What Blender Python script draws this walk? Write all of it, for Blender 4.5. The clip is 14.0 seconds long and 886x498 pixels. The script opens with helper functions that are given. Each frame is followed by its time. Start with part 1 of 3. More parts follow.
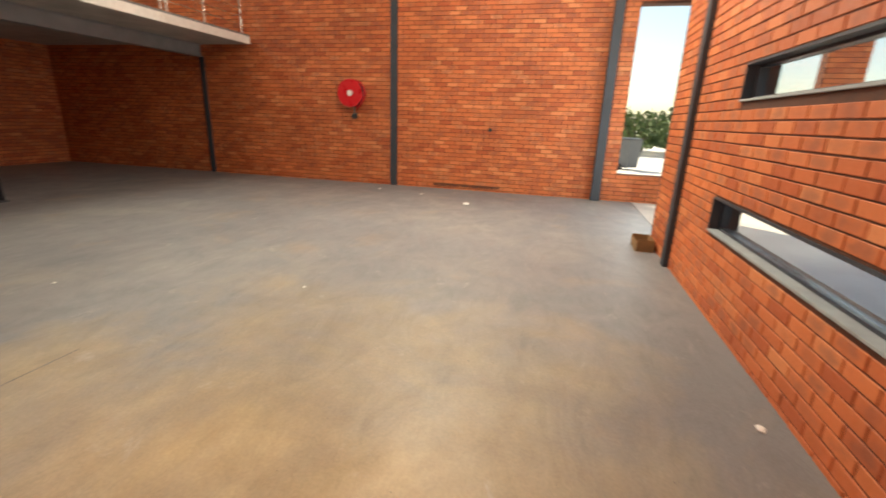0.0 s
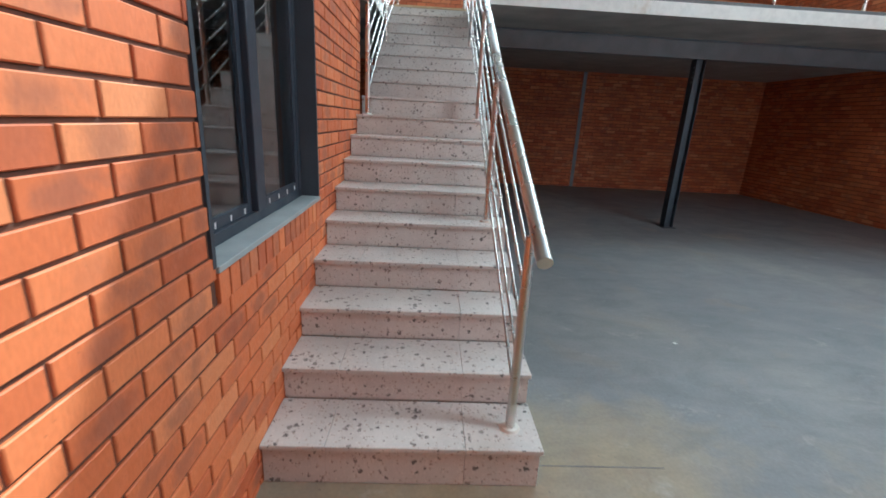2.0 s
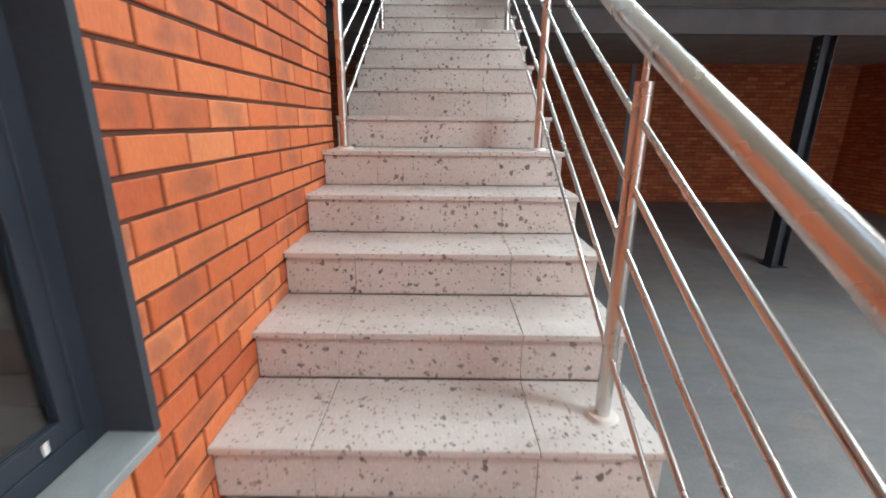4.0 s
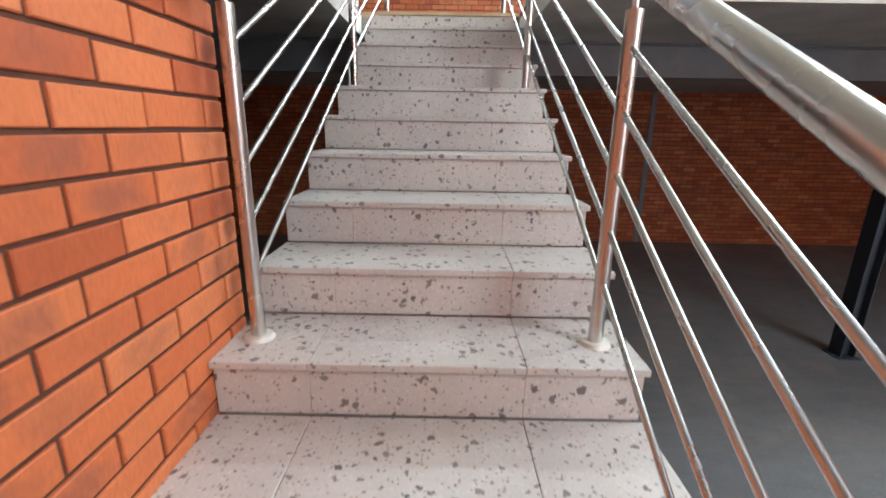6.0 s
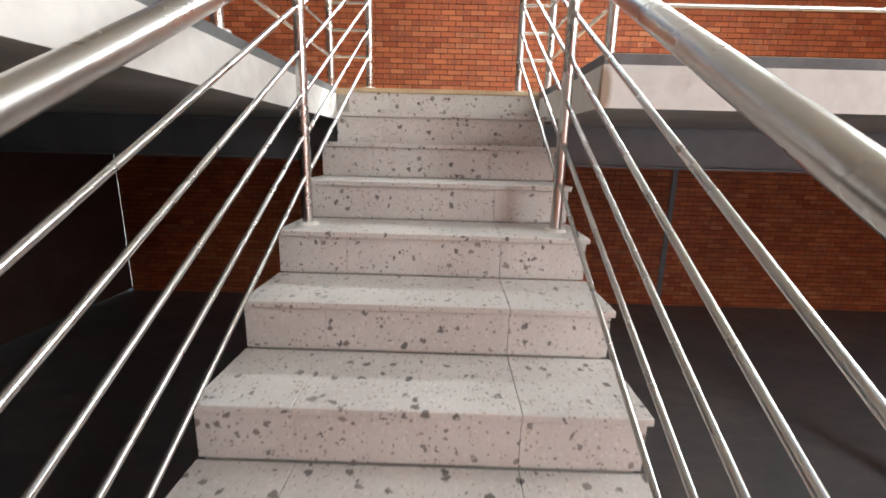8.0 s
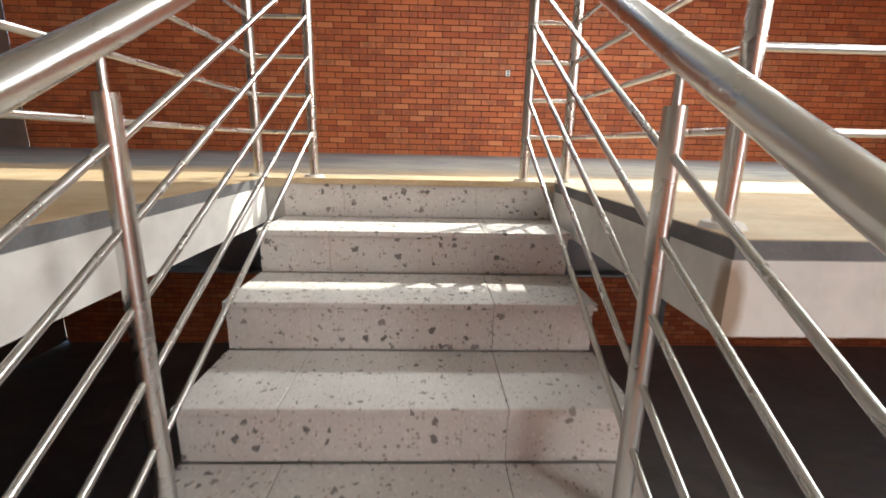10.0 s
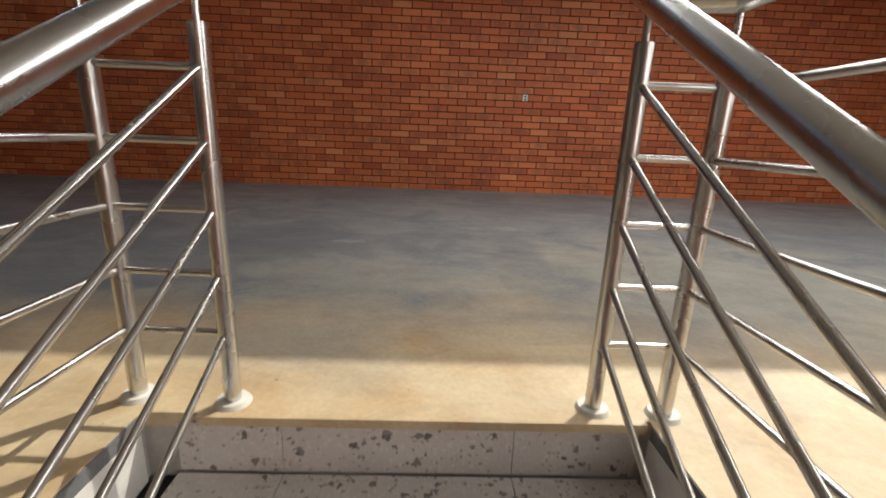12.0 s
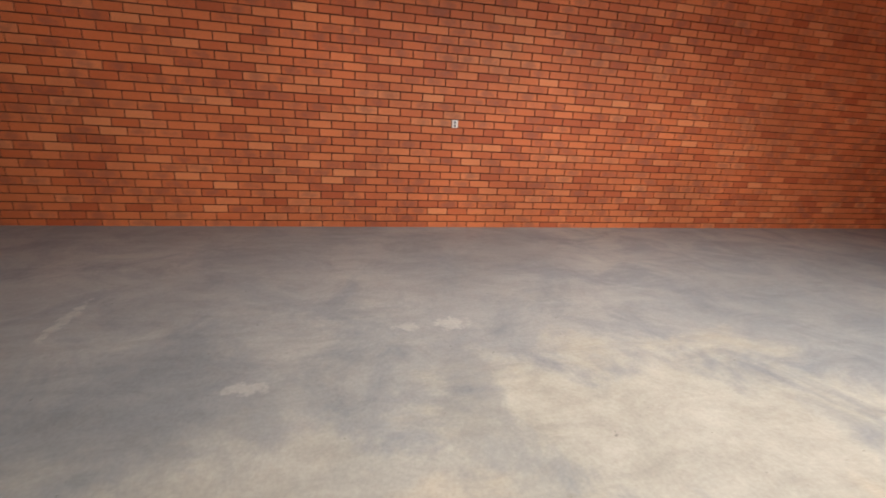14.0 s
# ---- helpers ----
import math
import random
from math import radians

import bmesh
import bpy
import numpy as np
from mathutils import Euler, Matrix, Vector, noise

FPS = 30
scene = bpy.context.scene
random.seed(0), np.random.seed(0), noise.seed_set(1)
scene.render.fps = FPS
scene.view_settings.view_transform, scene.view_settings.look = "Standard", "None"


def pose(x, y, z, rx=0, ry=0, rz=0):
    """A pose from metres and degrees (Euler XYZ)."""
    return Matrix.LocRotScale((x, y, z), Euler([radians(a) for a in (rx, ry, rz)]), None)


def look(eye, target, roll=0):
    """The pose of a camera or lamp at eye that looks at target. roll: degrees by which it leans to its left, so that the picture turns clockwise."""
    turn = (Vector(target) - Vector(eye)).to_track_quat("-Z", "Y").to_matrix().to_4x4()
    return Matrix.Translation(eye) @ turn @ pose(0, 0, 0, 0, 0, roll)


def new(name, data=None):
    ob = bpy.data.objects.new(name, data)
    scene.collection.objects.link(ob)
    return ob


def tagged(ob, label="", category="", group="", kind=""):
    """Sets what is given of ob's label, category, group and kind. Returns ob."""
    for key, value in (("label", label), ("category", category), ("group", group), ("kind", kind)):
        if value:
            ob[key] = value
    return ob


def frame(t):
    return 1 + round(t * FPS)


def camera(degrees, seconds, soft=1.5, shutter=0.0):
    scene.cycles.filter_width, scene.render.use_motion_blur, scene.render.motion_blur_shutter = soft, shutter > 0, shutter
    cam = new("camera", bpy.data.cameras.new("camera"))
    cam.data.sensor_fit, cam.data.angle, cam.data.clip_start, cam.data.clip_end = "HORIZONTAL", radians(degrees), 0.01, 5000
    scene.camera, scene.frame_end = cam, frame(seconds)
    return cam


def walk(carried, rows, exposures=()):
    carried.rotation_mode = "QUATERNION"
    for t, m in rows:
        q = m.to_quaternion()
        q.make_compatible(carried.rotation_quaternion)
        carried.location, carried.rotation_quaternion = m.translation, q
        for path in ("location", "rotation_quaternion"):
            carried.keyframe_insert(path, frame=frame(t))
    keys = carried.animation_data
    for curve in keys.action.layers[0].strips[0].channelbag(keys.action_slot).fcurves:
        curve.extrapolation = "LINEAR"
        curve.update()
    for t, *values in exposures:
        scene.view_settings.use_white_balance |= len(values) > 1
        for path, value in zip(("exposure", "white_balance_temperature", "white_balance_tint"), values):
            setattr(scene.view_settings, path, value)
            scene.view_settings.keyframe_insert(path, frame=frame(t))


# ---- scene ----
cam = camera(90.9, 14.0, 1.7, 0.3)
PATH = [
    (0, (0.046, -2.604, 1.417), (1.908, -2.149, 0.847), 2.1),
    (0.5, (0.311, -2.477, 1.455), (1.953, -1.527, 0.821), 3.7),
    (1, (0.485, -2.247, 1.471), (1.613, -0.699, 0.896), 3.2),
    (1.5, (0.62, -1.92, 1.515), (1.092, -0.066, 0.938), 3.3),
    (2, (0.658, -1.538, 1.517), (0.743, 0.378, 0.95), 3.1),
    (4.3, (0.605, 0.559, 1.718), (0.597, 2.48, 1.161), 0.5),
    (4.5, (0.6, 0.683, 1.753), (0.618, 2.612, 1.223), 0.2),
    (5, (0.606, 0.951, 1.883), (0.674, 2.883, 1.37), 0.3),
    (5.5, (0.651, 1.237, 2.027), (0.644, 3.157, 1.47), 2.1),
    (6, (0.639, 1.503, 2.156), (0.633, 3.43, 1.62), 1.0),
    (6.5, (0.65, 1.718, 2.276), (0.665, 3.65, 1.757), 1.9),
    (7, (0.647, 1.969, 2.442), (0.616, 3.909, 1.955), 1.8),
    (9.3, (0.689, 3.135, 3.023), (0.686, 5.084, 2.575), 1.1),
    (9.5, (0.677, 3.211, 3.084), (0.685, 5.16, 2.635), 1.5),
    (10, (0.655, 3.477, 3.219), (0.72, 5.421, 2.752), 1.2),
    (10.5, (0.662, 3.74, 3.347), (0.708, 5.689, 2.899), 1.4),
    (11, (0.625, 4.013, 3.503), (0.702, 5.961, 3.053), 1.5),
    (11.5, (0.637, 4.257, 3.633), (0.756, 6.196, 3.158), 2.4),
    (12, (0.633, 4.484, 3.768), (0.697, 6.417, 3.257), 2.3),
    (12.5, (0.619, 4.78, 3.909), (0.773, 6.682, 3.311), 2.8),
    (13, (0.63, 5.036, 4.046), (0.668, 6.93, 3.403), 3.0),
    (13.5, (0.63, 5.283, 4.148), (0.821, 7.181, 3.548), 2.8),
    (14, (0.571, 5.365, 4.403), (1.015, 7.215, 3.785), 3.8),
]
walk(cam, [(t, look(eye, target, roll)) for t, eye, target, roll in PATH],
     [(0.0, 0.65, 7800, 3), (0.5, 0.5, 8100, 5), (1.0, 0.45, 9200, 10), (1.5, 0.4, 7200, 3), (2.0, 0.35, 5100, -9), (4.4, 0.9, 5600, -4), (5.0, 0.8, 5500, -4), (7.0, 0.75, 5800, 1), (9.5, 0.6, 6200, 3), (10.5, 0.3, 6300, 3), (11.0, 0.05, 6500, 5), (12.0, -0.5, 6400, 6), (12.6, -0.48, 6300, 8), (13.2, 0.0, 6500, 11), (14.0, 0.42, 6900, 13)])

# ---- world, sun, sky, large lights ----
world = bpy.data.worlds.new("sky")
scene.world = world
world.use_nodes = True
wn = world.node_tree
sky = wn.nodes.new("ShaderNodeTexSky")
sky.sky_type = "NISHITA"
sky.sun_disc = False
sky.sun_elevation = radians(47.6)
sky.sun_rotation = radians(45)
wn.links.new(sky.outputs[0], wn.nodes["Background"].inputs[0])
wn.nodes["Background"].inputs[1].default_value = 0.15

sun_data = bpy.data.lights.new("sun", "SUN")
sun_data.energy, sun_data.angle, sun_data.color = 5.0, radians(0.6), (1.0, 0.92, 0.80)
sun = new("sun", sun_data)
sun.matrix_world = look((5.0, 5.0, 7.75), (0, 0, 0))


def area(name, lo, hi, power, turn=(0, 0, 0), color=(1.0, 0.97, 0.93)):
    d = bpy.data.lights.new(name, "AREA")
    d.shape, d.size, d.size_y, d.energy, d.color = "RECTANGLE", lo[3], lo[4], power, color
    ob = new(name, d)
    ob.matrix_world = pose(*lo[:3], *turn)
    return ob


# ---- plan ----
STEP, RISE, COUNT, WIDE = 0.32, 0.17, 18, 1.21
TOP = RISE * COUNT
XR, YB, YF, XL, ROOF = 9.27, 10.2, -3.9, -5.2, 6.6
SLAB = 2.87
NL, NR, SF = -0.08, 1.225, 4.25
FL = -0.03
SKY_A, SKY_B = 7.44, 8.07

# Fills added to brighten walls and stairs; only the first hangs under a gap.
area("roof_fill_lamp", (2.8, 7.7, ROOF - 0.3, 5.0, 0.5), None, 140, (-20, 0, 0))
area("roof_fill_lamp", (4.9, 4.4, ROOF - 0.45, 6.0, 1.2), None, 200, (0, 36, 0))
area("roof_fill_lamp", (5.6, -1.0, ROOF - 0.45, 6.0, 1.5), None, 430, (0, 56, 0))
area("roof_fill_lamp", (4.6, -1.9, ROOF - 0.45, 4.0, 1.2), None, 230, (0, -60, 0))
area("doorway_lamp", (7.5, -4.2, 1.6, 2.8, 3.0), None, 45, (-90, 0, 180), (0.92, 0.96, 1.0))


# ---- materials ----
class Mat:
    def __init__(self, name):
        self.m = bpy.data.materials.new(name)
        self.m.use_nodes = True
        self.t = self.m.node_tree
        self.b = self.t.nodes["Principled BSDF"]
        self.pos = self.n("NewGeometry").outputs["Position"]

    def n(self, kind):
        return self.t.nodes.new("ShaderNode" + kind)

    def link(self, a, b):
        self.t.links.new(a, b)

    def put(self, sock, v):
        if isinstance(v, (int, float)):
            sock.default_value = v
        elif isinstance(v, tuple):
            sock.default_value = (*v, 1.0) if len(v) == 3 and len(sock.default_value) == 4 else v
        else:
            self.link(v, sock)

    def stretch(self, scale):
        q = self.n("Mapping")
        self.link(self.pos, q.inputs["Vector"])
        q.inputs["Scale"].default_value = scale
        return q.outputs[0]

    def noise(self, scale, detail=4.0, vec=None, rough=0.55, warp=0.0):
        q = self.n("TexNoise")
        self.link(vec or self.pos, q.inputs["Vector"])
        q.inputs["Scale"].default_value, q.inputs["Detail"].default_value = scale, detail
        q.inputs["Roughness"].default_value, q.inputs["Distortion"].default_value = rough, warp
        return q.outputs["Fac"]

    def ramp(self, fac, stops):
        q = self.n("ValToRGB")
        self.link(fac, q.inputs[0])
        e = q.color_ramp.elements
        while len(e) < len(stops):
            e.new(0.5)
        for el, (p, c) in zip(e, stops):
            el.position = p
            el.color = (*c, 1) if isinstance(c, tuple) else (c, c, c, 1)
        return q.outputs[0]

    def mix(self, fac, a, b, how="MIX"):
        q = self.n("Mix")
        q.data_type, q.blend_type = "RGBA", how
        self.put(q.inputs[0], fac), self.put(q.inputs[6], a), self.put(q.inputs[7], b)
        return q.outputs[2]

    def math(self, op, a, b=0.0):
        q = self.n("Math")
        q.operation = op
        self.put(q.inputs[0], a), self.put(q.inputs[1], b)
        return q.outputs[0]

    def bump(self, height, strength, distance):
        q = self.n("Bump")
        q.inputs["Strength"].default_value, q.inputs["Distance"].default_value = strength, distance
        self.link(height, q.inputs["Height"])
        self.link(q.outputs[0], self.b.inputs["Normal"])

    def done(self, color, rough=0.6, metal=0.0):
        self.put(self.b.inputs["Base Color"], color)
        self.put(self.b.inputs["Roughness"], rough)
        self.b.inputs["Metallic"].default_value = metal
        return self.m


def brick_material():
    m = Mat("face_brick")
    r = m.math("FRACT", m.math("ADD", m.n("ObjectInfo").outputs["Random"], m.n("NewGeometry").outputs["Random Per Island"]))
    r2 = m.math("FRACT", m.math("MULTIPLY", r, 7.3))
    body = m.ramp(r, [(0.0, (0.43, 0.095, 0.032)), (0.15, (0.53, 0.130, 0.043)), (0.5, (0.59, 0.158, 0.053)), (0.85, (0.64, 0.187, 0.066)), (1.0, (0.68, 0.24, 0.097))])
    # kiln-burnt cloud in the middle of some bricks
    at = m.n("Attribute")
    at.attribute_name = "brick_face"
    sep = m.n("SeparateXYZ")
    m.link(at.outputs["Vector"], sep.inputs[0])
    sx, sz = m.math("MULTIPLY", sep.outputs[0], 2.0), m.math("MULTIPLY", sep.outputs[2], 1.7)
    d = m.math("ADD", m.math("MULTIPLY", sx, sx), m.math("MULTIPLY", sz, sz))
    cloud = m.math("ADD", d, m.math("MULTIPLY", m.math("SUBTRACT", m.noise(11, 4, warp=0.6), 0.5), 2.6))
    core = m.ramp(cloud, [(0.0, 1.0), (0.85, 0.0)])
    some = m.ramp(r2, [(0.40, 0.0), (0.75, 0.5)])
    body = m.mix(m.math("MULTIPLY", core, some), body, (0.20, 0.078, 0.055))
    patch = m.ramp(m.noise(0.9, 3), [(0.35, 0.86), (0.65, 1.08)])
    body = m.mix(1.0, body, patch, "MULTIPLY")
    grain = m.noise(140, 3, m.stretch((1, 1, 0.3)))
    body = m.mix(0.3, body, m.ramp(grain, [(0.3, 0.55), (0.7, 1.2)]), "MULTIPLY")
    pit = m.ramp(m.noise(75, 2), [(0.70, 0.0), (0.76, 0.5)])
    body = m.mix(pit, body, (0.16, 0.06, 0.035))
    m.bump(m.math("ADD", grain, m.noise(30, 3)), 0.4, 0.0025)
    return m.done(body, m.ramp(m.noise(20), [(0.3, 0.5), (0.7, 0.72)]))


def plain(name, color, rough=0.5, metal=0.0, vary=0.15, scale=6.0, bump=0.0):
    m = Mat(name)
    k = m.noise(scale, 5)
    c = m.mix(1.0, color, m.ramp(k, [(0.3, 1.0 - vary), (0.7, 1.0 + vary)]), "MULTIPLY")
    fine = m.noise(scale * 22, 3)
    c = m.mix(vary, c, m.ramp(fine, [(0.35, 0.6), (0.65, 1.25)]), "MULTIPLY")
    if bump:
        m.bump(fine, 0.4, bump)
    return m.done(c, m.ramp(k, [(0.3, max(0.02, rough - 0.08)), (0.7, min(1.0, rough + 0.1))]), metal)


def spot(m, at, radius, ragged=0.8, scale=2.0, solid=1.0, soft=0.45):
    """A ragged stain round a place on the floor, 1 inside and 0 outside."""
    q = m.n("VectorMath")
    q.operation = "SUBTRACT"
    m.link(m.pos, q.inputs[0])
    q.inputs[1].default_value = at
    w = m.n("VectorMath")
    w.operation = "DIVIDE"
    m.link(q.outputs[0], w.inputs[0])
    w.inputs[1].default_value = radius
    e = m.n("VectorMath")
    e.operation = "LENGTH"
    m.link(w.outputs[0], e.inputs[0])
    d = m.math("ADD", e.outputs["Value"], m.math("MULTIPLY", m.math("SUBTRACT", m.noise(scale, 6, rough=0.65, warp=0.4), 0.5), ragged * 2))
    return m.ramp(d, [(1.0 - soft, solid), (1.0, 0.0)])


def floor_finish(m, c, mid):
    """Trowel marks, fine grain and pinholes shared by both floors."""
    swirl = m.noise(2.2, 6, m.stretch((0.7, 1.7, 1)), 0.7, 1.4)
    c = m.mix(0.55, c, m.ramp(swirl, [(0.36, 0.80), (0.5, 1.0), (0.66, 1.16)]), "MULTIPLY")
    c = m.mix(0.25, c, m.ramp(m.noise(60, 4), [(0.35, 0.7), (0.65, 1.2)]), "MULTIPLY")
    c = m.mix(m.ramp(m.noise(26, 2), [(0.755, 0.0), (0.775, 0.55)]), c, (0.06, 0.055, 0.05))
    m.bump(m.math("ADD", m.noise(7, 5), m.noise(90, 3)), 0.12, 0.004)
    return m.done(c, m.ramp(mid, [(0.3, 0.42), (0.7, 0.6)]))


def hall_floor_material():
    m = Mat("power_floated_concrete")
    big = m.noise(0.45, 5, rough=0.6, warp=0.3)
    mid = m.noise(1.5, 7, rough=0.68, warp=0.5)
    c = m.ramp(big, [(0.3, (0.150, 0.150, 0.163)), (0.5, (0.195, 0.191, 0.196)), (0.7, (0.235, 0.224, 0.214))])
    c = m.mix(m.ramp(mid, [(0.4, 0.0), (0.68, 0.7)]), c, (0.165, 0.172, 0.185))
    # ochre patches round the foot of the stairs and along the front
    ochre_tone = m.ramp(m.noise(2.6, 6, rough=0.65), [(0.35, (0.31, 0.215, 0.095)), (0.65, (0.42, 0.315, 0.155))])
    c = m.mix(spot(m, (0.3, -1.7, FL), (3.6, 2.7, 1), 0.8, 0.7, 0.9, 0.85), c, ochre_tone)
    c = m.mix(spot(m, (1.75, 0.2, FL), (0.8, 0.6, 1), 1.0, 2.4, 0.35, 0.8), c, ochre_tone)
    c = m.mix(m.ramp(m.noise(1.3, 4, warp=0.5), [(0.58, 0.0), (0.75, 0.25)]), c, (0.36, 0.24, 0.12))
    pale = m.ramp(m.noise(3.1, 7, m.stretch((1, 1.4, 1)), 0.75, 0.5), [(0.60, 0.0), (0.74, 0.4)])
    c = m.mix(pale, c, (0.46, 0.43, 0.38))
    return floor_finish(m, c, mid)


def upper_floor_material():
    m = Mat("grey_power_floated_concrete")
    big = m.noise(0.6, 5, rough=0.6, warp=0.3)
    mid = m.noise(1.7, 7, rough=0.7, warp=0.6)
    c = m.ramp(big, [(0.3, (0.200, 0.215, 0.222)), (0.5, (0.255, 0.265, 0.265)), (0.7, (0.315, 0.315, 0.30))])
    c = m.mix(m.ramp(mid, [(0.45, 0.0), (0.62, 0.8)]), c, (0.185, 0.203, 0.220))
    cream = m.ramp(m.noise(3.4, 6, rough=0.7), [(0.35, (0.37, 0.345, 0.275)), (0.65, (0.50, 0.48, 0.40))])
    c = m.mix(spot(m, (2.2, 6.75, TOP), (1.6, 0.8, 1), 1.3, 1.7, 0.6), c, cream)
    c = m.mix(spot(m, (0.35, 6.55, TOP), (1.1, 0.5, 1), 1.3, 2.2, 0.45), c, cream)
    c = m.mix(spot(m, (1.2, 6.95, TOP), (0.22, 0.9, 1), 1.3, 2.6, 0.4), c, (0.15, 0.163, 0.18))
    c = m.mix(spot(m, (-0.25, 7.2, TOP), (0.7, 0.6, 1), 0.8, 1.9, 0.55), c, (0.17, 0.185, 0.20))
    scuff = (0.52, 0.50, 0.46)
    for at, size in (((1.24, 7.85), (0.12, 0.10)), ((0.97, 7.83), (0.10, 0.05)), ((0.1, 7.29), (0.13, 0.05)), ((-1.05, 8.1), (0.04, 0.3))):
        c = m.mix(spot(m, (*at, TOP), (*size, 1), 1.8, 14.0, 0.32), c, scuff)
    # Tan over the stair-head floor; the sun band's warm tone is in this colour.
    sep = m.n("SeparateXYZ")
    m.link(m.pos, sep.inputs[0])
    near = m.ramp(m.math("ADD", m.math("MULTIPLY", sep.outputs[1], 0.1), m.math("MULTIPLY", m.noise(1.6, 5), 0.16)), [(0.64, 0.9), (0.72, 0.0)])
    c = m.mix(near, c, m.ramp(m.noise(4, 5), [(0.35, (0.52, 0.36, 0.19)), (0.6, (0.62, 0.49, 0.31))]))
    return floor_finish(m, c, mid)


def terrazzo_material():
    m = Mat("terrazzo_tile")

    def chips(scale, cut, size, warp):
        v = m.n("TexVoronoi")
        w = m.n("TexNoise")
        m.link(m.pos, w.inputs["Vector"])
        w.inputs["Scale"].default_value = scale * 1.6
        off = m.n("Vector" + "Math")
        off.operation = "MULTIPLY_ADD"
        m.link(w.outputs["Color"], off.inputs[0])
        off.inputs[1].default_value = (warp / scale,) * 3
        m.link(m.pos, off.inputs[2])
        m.link(off.outputs[0], v.inputs["Vector"])
        v.inputs["Scale"].default_value = scale
        sep = m.n("SeparateColor")
        m.link(v.outputs["Color"], sep.inputs[0])
        chosen = m.math("GREATER_THAN", sep.outputs[0], cut)
        reach = m.math("ADD", m.math("MULTIPLY", sep.outputs[2], size * 0.95), size * 0.2)
        near = m.math("LESS_THAN", v.outputs["Distance"], reach)
        return m.math("MULTIPLY", chosen, near), sep.outputs[1]

    base = m.ramp(m.noise(3.5, 4), [(0.3, (0.54, 0.505, 0.485)), (0.7, (0.64, 0.61, 0.585))])
    base = m.mix(0.3, base, m.ramp(m.noise(120, 3), [(0.3, 0.75), (0.7, 1.15)]), "MULTIPLY")
    pale, r0 = chips(80, 0.45, 0.42, 0.9)
    c = m.mix(m.math("MULTIPLY", pale, 0.4), base, (0.76, 0.72, 0.67))
    small, r1 = chips(78, 0.62, 0.40, 1.0)
    c = m.mix(m.math("MULTIPLY", small, 0.75), c, m.ramp(r1, [(0.2, (0.20, 0.16, 0.14)), (0.8, (0.38, 0.28, 0.22))]))
    large, r2 = chips(36, 0.70, 0.40, 1.2)
    c = m.mix(m.math("MULTIPLY", large, 0.9), c, m.ramp(r2, [(0.1, (0.09, 0.082, 0.08)), (0.9, (0.22, 0.19, 0.18))]))
    dirt = m.ramp(m.noise(1.7, 5), [(0.55, 0.0), (0.8, 0.35)])
    c = m.mix(dirt, c, (0.36, 0.29, 0.23))
    return m.done(c, m.ramp(m.noise(5, 4), [(0.3, 0.38), (0.7, 0.55)]))


def steel_material():
    m = Mat("brushed_stainless_steel")
    k = m.noise(4, 4)
    c = m.ramp(m.noise(7, 3), [(0.3, (0.60, 0.59, 0.57)), (0.7, (0.66, 0.645, 0.62))])
    return m.done(c, m.ramp(k, [(0.3, 0.25), (0.7, 0.30)]), 1.0)


BRICK = brick_material()
MORTAR = plain("mortar", (0.095, 0.036, 0.021), 0.9, 0, 0.3, 9, 0.002)
CONCRETE = hall_floor_material()
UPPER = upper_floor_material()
TERRAZZO = terrazzo_material()
STEEL = steel_material()
RAW = plain("raw_concrete", (0.42, 0.40, 0.37), 0.85, 0, 0.2, 2.5, 0.003)
def stained_white():
    m = Mat("white_painted_edge")
    c = m.mix(m.ramp(m.noise(2.3, 6, m.stretch((1, 1, 0.5)), 0.65), [(0.6, 0.0), (0.72, 0.6)]), (0.72, 0.70, 0.67), (0.36, 0.24, 0.13))
    c = m.mix(0.3, c, m.ramp(m.noise(14, 5), [(0.35, 0.75), (0.6, 1.1)]), "MULTIPLY")
    c = m.mix(spot(m, (NR, SF, SLAB + 0.06), (0.035, 0.035, 0.12), 0.35, 9.0, 0.75), c, (0.27, 0.16, 0.07))
    m.bump(m.noise(30, 4), 0.3, 0.003)
    return m.done(c, 0.75)


WHITE = stained_white()
SCREED = plain("dark_screed_edge", (0.16, 0.16, 0.165), 0.8, 0, 0.25, 5, 0.002)
GREYSTEEL = plain("grey_painted_steel", (0.20, 0.215, 0.235), 0.45, 0.1, 0.15, 4)
DARKSTEEL = plain("dark_painted_steel", (0.035, 0.042, 0.055), 0.55, 0.0, 0.2, 4)
FRAME = plain("charcoal_aluminium", (0.035, 0.042, 0.058), 0.38, 0.2, 0.12, 9)
SILL = plain("grey_sill_paint", (0.30, 0.32, 0.33), 0.6, 0, 0.15, 8)
RED = plain("red_enamel", (0.55, 0.012, 0.02), 0.3, 0, 0.08, 6)
WHITEPLASTIC = plain("white_plastic", (0.75, 0.74, 0.72), 0.4, 0, 0.05, 10)
BLACK = plain("black_rubber", (0.02, 0.02, 0.022), 0.6, 0, 0.2, 12)
BRASS = plain("dull_valve_metal", (0.25, 0.24, 0.22), 0.4, 0.8, 0.2, 20)
CARD = plain("brown_cardboard", (0.24, 0.13, 0.055), 0.85, 0, 0.25, 8, 0.001)
GROUND = plain("pale_yard_paving", (0.72, 0.68, 0.62), 0.9, 0, 0.15, 1.2, 0.004)
ROOFING = plain("roof_sheeting", (0.62, 0.62, 0.60), 0.5, 0.2, 0.1, 2)
FLANGE = plain("white_base_flange", (0.70, 0.68, 0.63), 0.45, 0, 0.1, 12)
LEAF = plain("leaves", (0.09, 0.13, 0.035), 0.6, 0, 0.4, 5)
